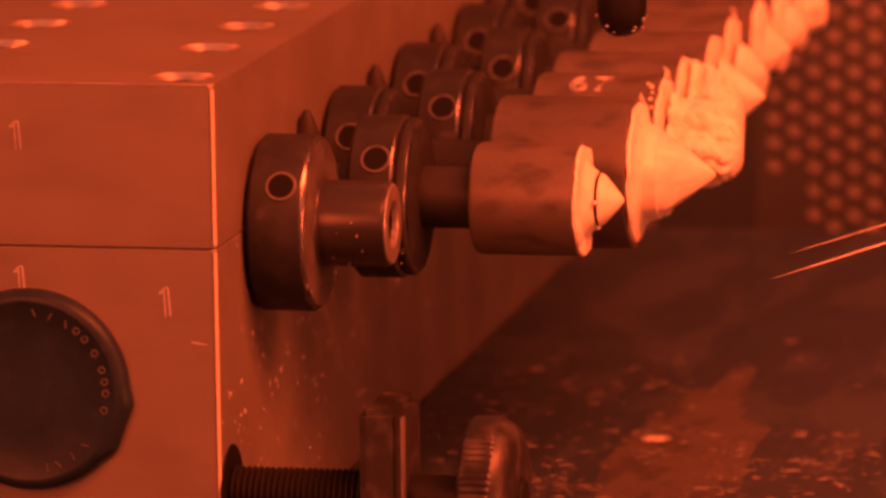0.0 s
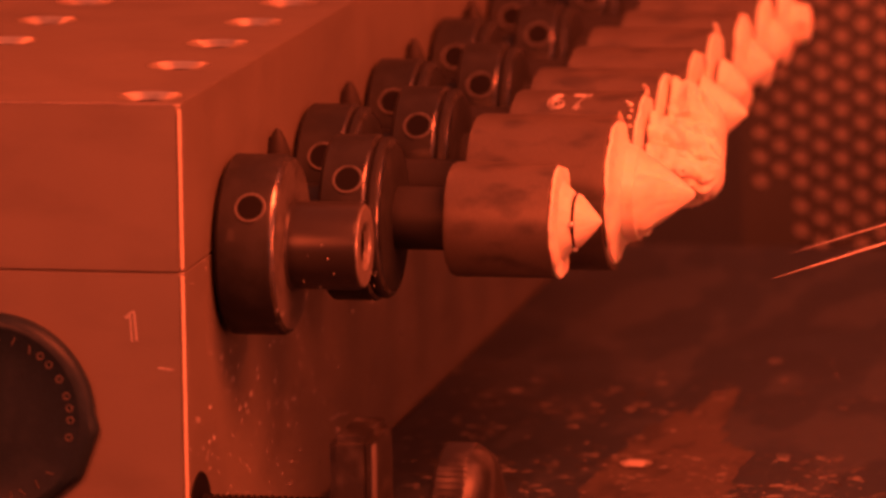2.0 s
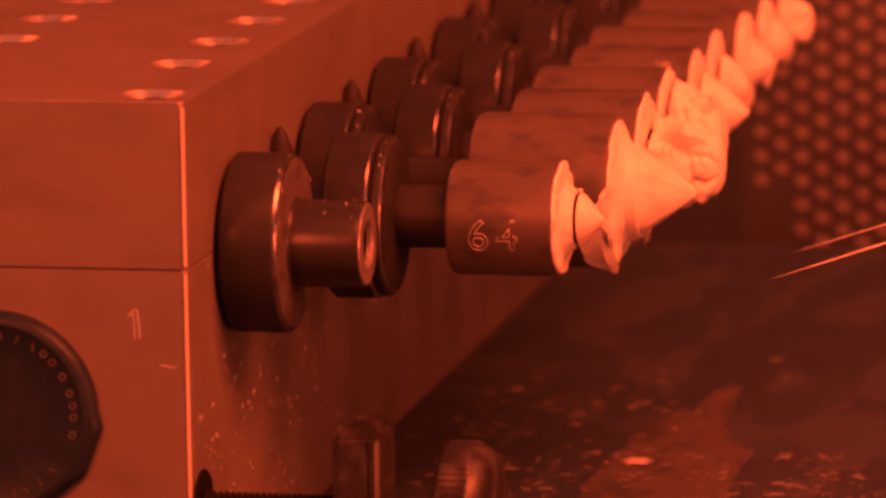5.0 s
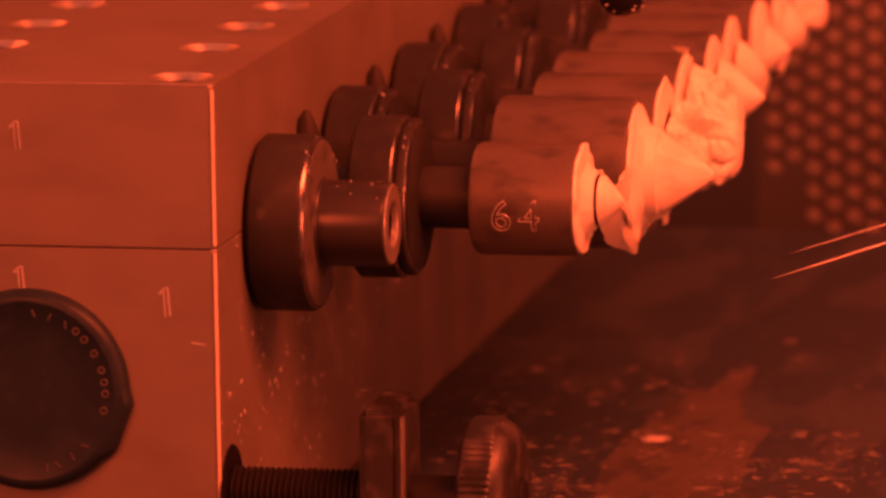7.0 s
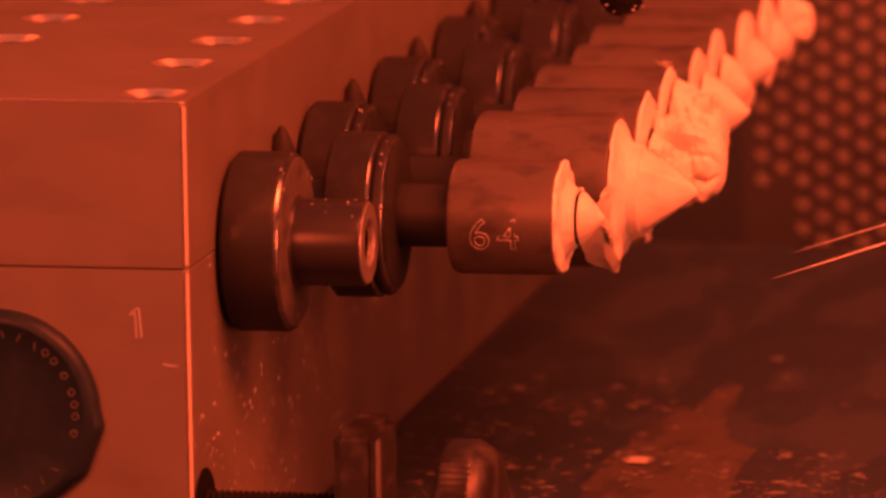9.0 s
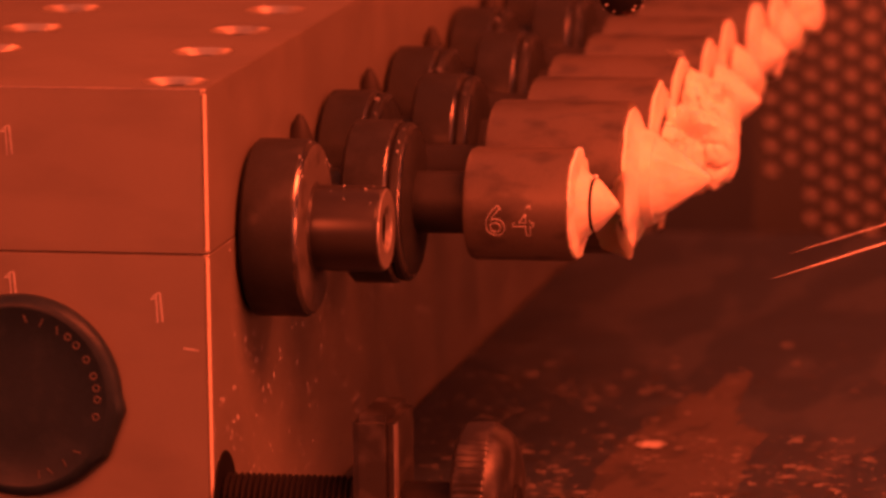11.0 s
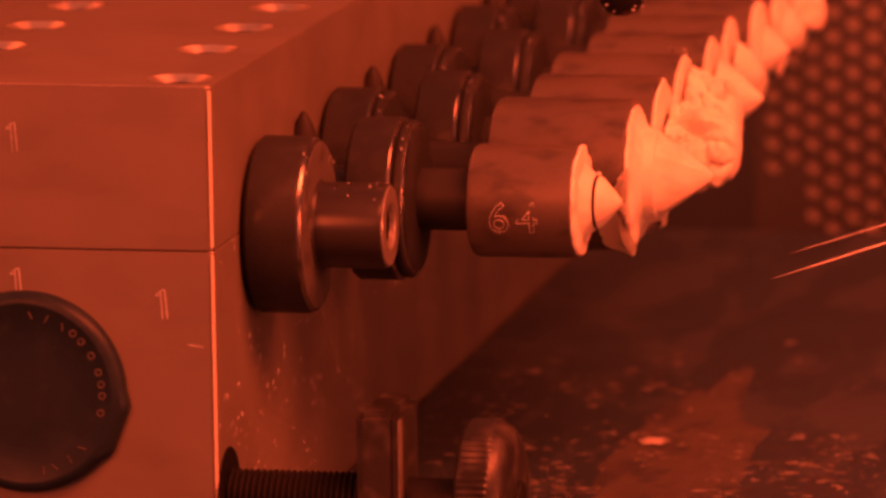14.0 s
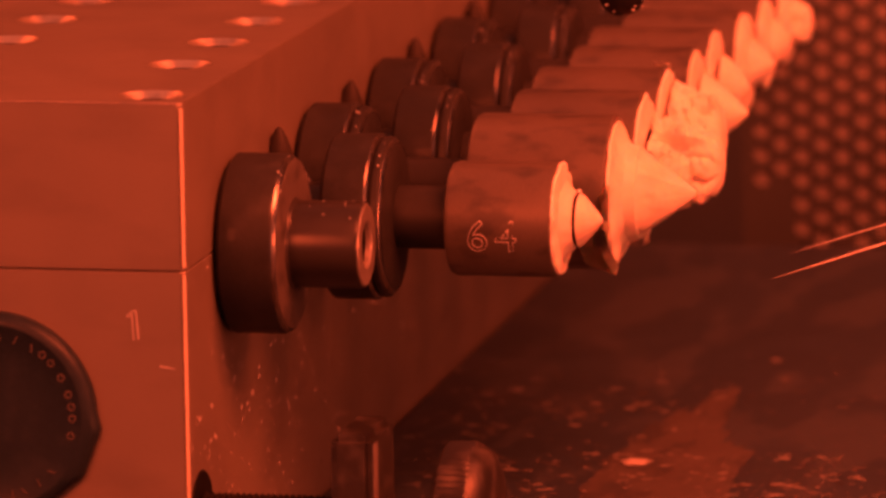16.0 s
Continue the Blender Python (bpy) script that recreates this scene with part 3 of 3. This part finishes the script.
for k in range(300):
    a = 2 * math.pi * k / 300
    u, v = math.cos(a), math.sin(a)
    w = 1 + 0.35 * noise.noise(Vector((1.4 * u, 1.4 * v, 2.5))) + 0.17 * noise.noise(Vector((4.5 * u, 4.5 * v, 9))) + 0.08 * noise.noise(Vector((15 * u, 15 * v, 3)))
    edge.append(bm.verts.new((64 + 13.0 * w * u - 3.5 * v, 118 + 84 * w * v, -TABLE + 0.05)))
for k in range(300):
    bm.faces.new((hub, edge[k], edge[(k + 1) % 300]))
tagged(part("dried_film", bm, M_FILM, None, "", False, at(0, 0, 0)), "pale dried coolant film spread over the dark table", "film", kind="stuff")
bm = bmesh.new()
vs = [bm.verts.new((3.4 * math.cos(a) * q, 4.6 * math.sin(a) * q, 0.1 + 0.25 * math.sin(3 * a))) for a, q in ((0.1, 1.0), (0.8, 0.7), (1.5, 0.9), (2.3, 0.8), (3.1, 1.05), (3.9, 0.75), (4.6, 0.8), (5.5, 0.7))]
bm.faces.new(vs)
bmesh.ops.solidify(bm, geom=bm.faces[:], thickness=0.25)
flake = part("steel_flake", bm, M_SPLASH, None, "", False, at(55.2, 138, -TABLE + 0.3))
tagged(flake, "flat bright steel flake lying on the table", "flake")

# all that the table carries
carried = [o for o in scene.objects if o.parent is None and o.type in ("MESH", "EMPTY") and o.name.split(".")[0] not in ("spindle", "ground", "wall_north")]

# ---- coolant nozzle and streams: they stay in place while the machine slides ----
nozzle = thing("nozzle", at(59.4, 78, 3.4), "black round nozzle wet with bright drops", "nozzle")
part("tip", lathe([(-4.6, 0.0), (-4.4, 1.6), (-3.6, 3.0), (-2.0, 4.1), (0.0, 4.6), (3.0, 4.6), (8.0, 4.2), (60.0, 4.0)], 48, axis="Z"), M_BLACK, nozzle)
rng = random.Random(8)
for k in range(16):
    a, w = rng.uniform(0, 6.28), rng.uniform(-3.8, 1.0)
    r = 4.75 * math.sqrt(max(0.05, 1 - (min(w, 0) / 4.75) ** 2))
    bm = bmesh.new()
    bmesh.ops.create_icosphere(bm, subdivisions=2, radius=rng.uniform(0.12, 0.3))
    bm.transform(Matrix.Translation((r * math.cos(a), r * math.sin(a), w)) @ Matrix.Diagonal((1.6, 1, 0.8, 1)))
    part("drop", bm, M_DROP, nozzle)

def stream(a, b, r):
    a, b = Vector(a), Vector(b)
    ob = thing("coolant_stream", at(0, 0, 0), "thin bright stream of coolant shooting from the side", "coolant stream", "coolant streams")
    d = b - a
    L = d.length
    bm = lathe([(0, r), (L * 0.3, r * 0.9), (L * 0.75, r * 0.5), (L, 0.0)], 10)
    bm.transform(Matrix.Translation(a) @ d.to_track_quat("X", "Z").to_matrix().to_4x4())
    part("stream", bm, M_WATER, ob)


stream((126.0, 78, -33.2), (86.8, 78, -46.5), 0.21)
stream((126.0, 78, -29.9), (90.0, 78, -41.7), 0.13)

# ---- what moves: the table with all it carries slides towards the camera and back, and the spindles make half a turn ----
# seconds, millimetres of travel towards the camera
SLIDE = [(0.0, 0.0), (0.1, 0.2), (0.2, 1.6), (0.3, 3.2), (0.4, 5.6), (0.5, 7.1), (0.6, 11.0), (0.7, 13.6), (0.8, 16.0), (0.9, 18.2),
         (1.0, 20.6), (1.1, 22.8), (1.2, 23.8), (1.3, 24.0), (2.5, 24.0), (3.8, 24.0), (3.9, 22.2), (4.0, 21.8), (4.2, 21.8), (5.2, 21.9), (6.2, 22.2)]
# back and forth, a tenth of a second a step
STROKES = [(6.3, [22.0, 20.3, 16.6, 12.9, 9.2, 5.1, 2.7, 0.2, 2.7, 5.9, 8.4, 12.9, 16.2, 19.9, 21.1, 19.0, 17.0, 12.5, 9.2, 5.5, 2.7, 0.6, 2.7, 7.2, 10.0, 14.1, 16.6, 20.7, 23.2, 19.5]),
           (9.3, [16.8, 12.8, 10.0, 5.5, 2.7, 0.9, 3.0, 7.1, 10.3, 14.3, 17.0, 20.9, 23.2, 19.7, 16.9, 12.8, 10.4, 5.7, 2.9, 1.0]),
           (11.3, [3.5, 7.6, 11.3, 15.0, 17.8, 21.1, 23.2, 19.9, 17.0, 12.9, 10.9, 5.9, 3.1, 1.4, 4.3, 8.4, 10.9, 15.0]),
           (13.1, [18.2, 21.1, 23.2, 20.3, 16.6, 13.3, 10.5, 6.4, 3.5, 2.3, 4.7, 8.4, 11.7, 15.4, 18.4, 21.1, 23.6, 20.3, 17.0, 12.9, 10.0, 6.4, 3.5, 2.7, 5.3, 8.8, 12.5, 16.2, 19.5, 22.8])]
for start, steps in STROKES:
    SLIDE += [(round(start + k / 10, 1), v) for k, v in enumerate(steps)]

NOZZLE_ROWS = [(0, 0), (1.5, 0), (1.7, 6), (1.9, 14), (4.2, 14), (5.2, 10), (6.0, 4.2), (6.3, 3.9), (16, 3.9)]


def motions():
    times, travel = zip(*SLIDE)
    for ob in carried:
        rest = ob.matrix_basis.copy()
        walk(ob, [(t, Matrix.Translation((0, -s * MM, 0)) @ rest) for t, s in SLIDE])
    turn_t, turn = zip(*TURN_ROWS)
    both = sorted(set(times) | set(turn_t))
    for ob, y, z in spindles:
        walk(ob, [(t, at(AXIS_X, y - float(np.interp(t, times, travel)), z, float(np.interp(t, turn_t, turn)))) for t in both])
    lift_t, lift = zip(*NOZZLE_ROWS)
    walk(nozzle, [(t, at(59.4, 78, 3.4 + float(np.interp(t, lift_t, lift)))) for t in lift_t])


motions()
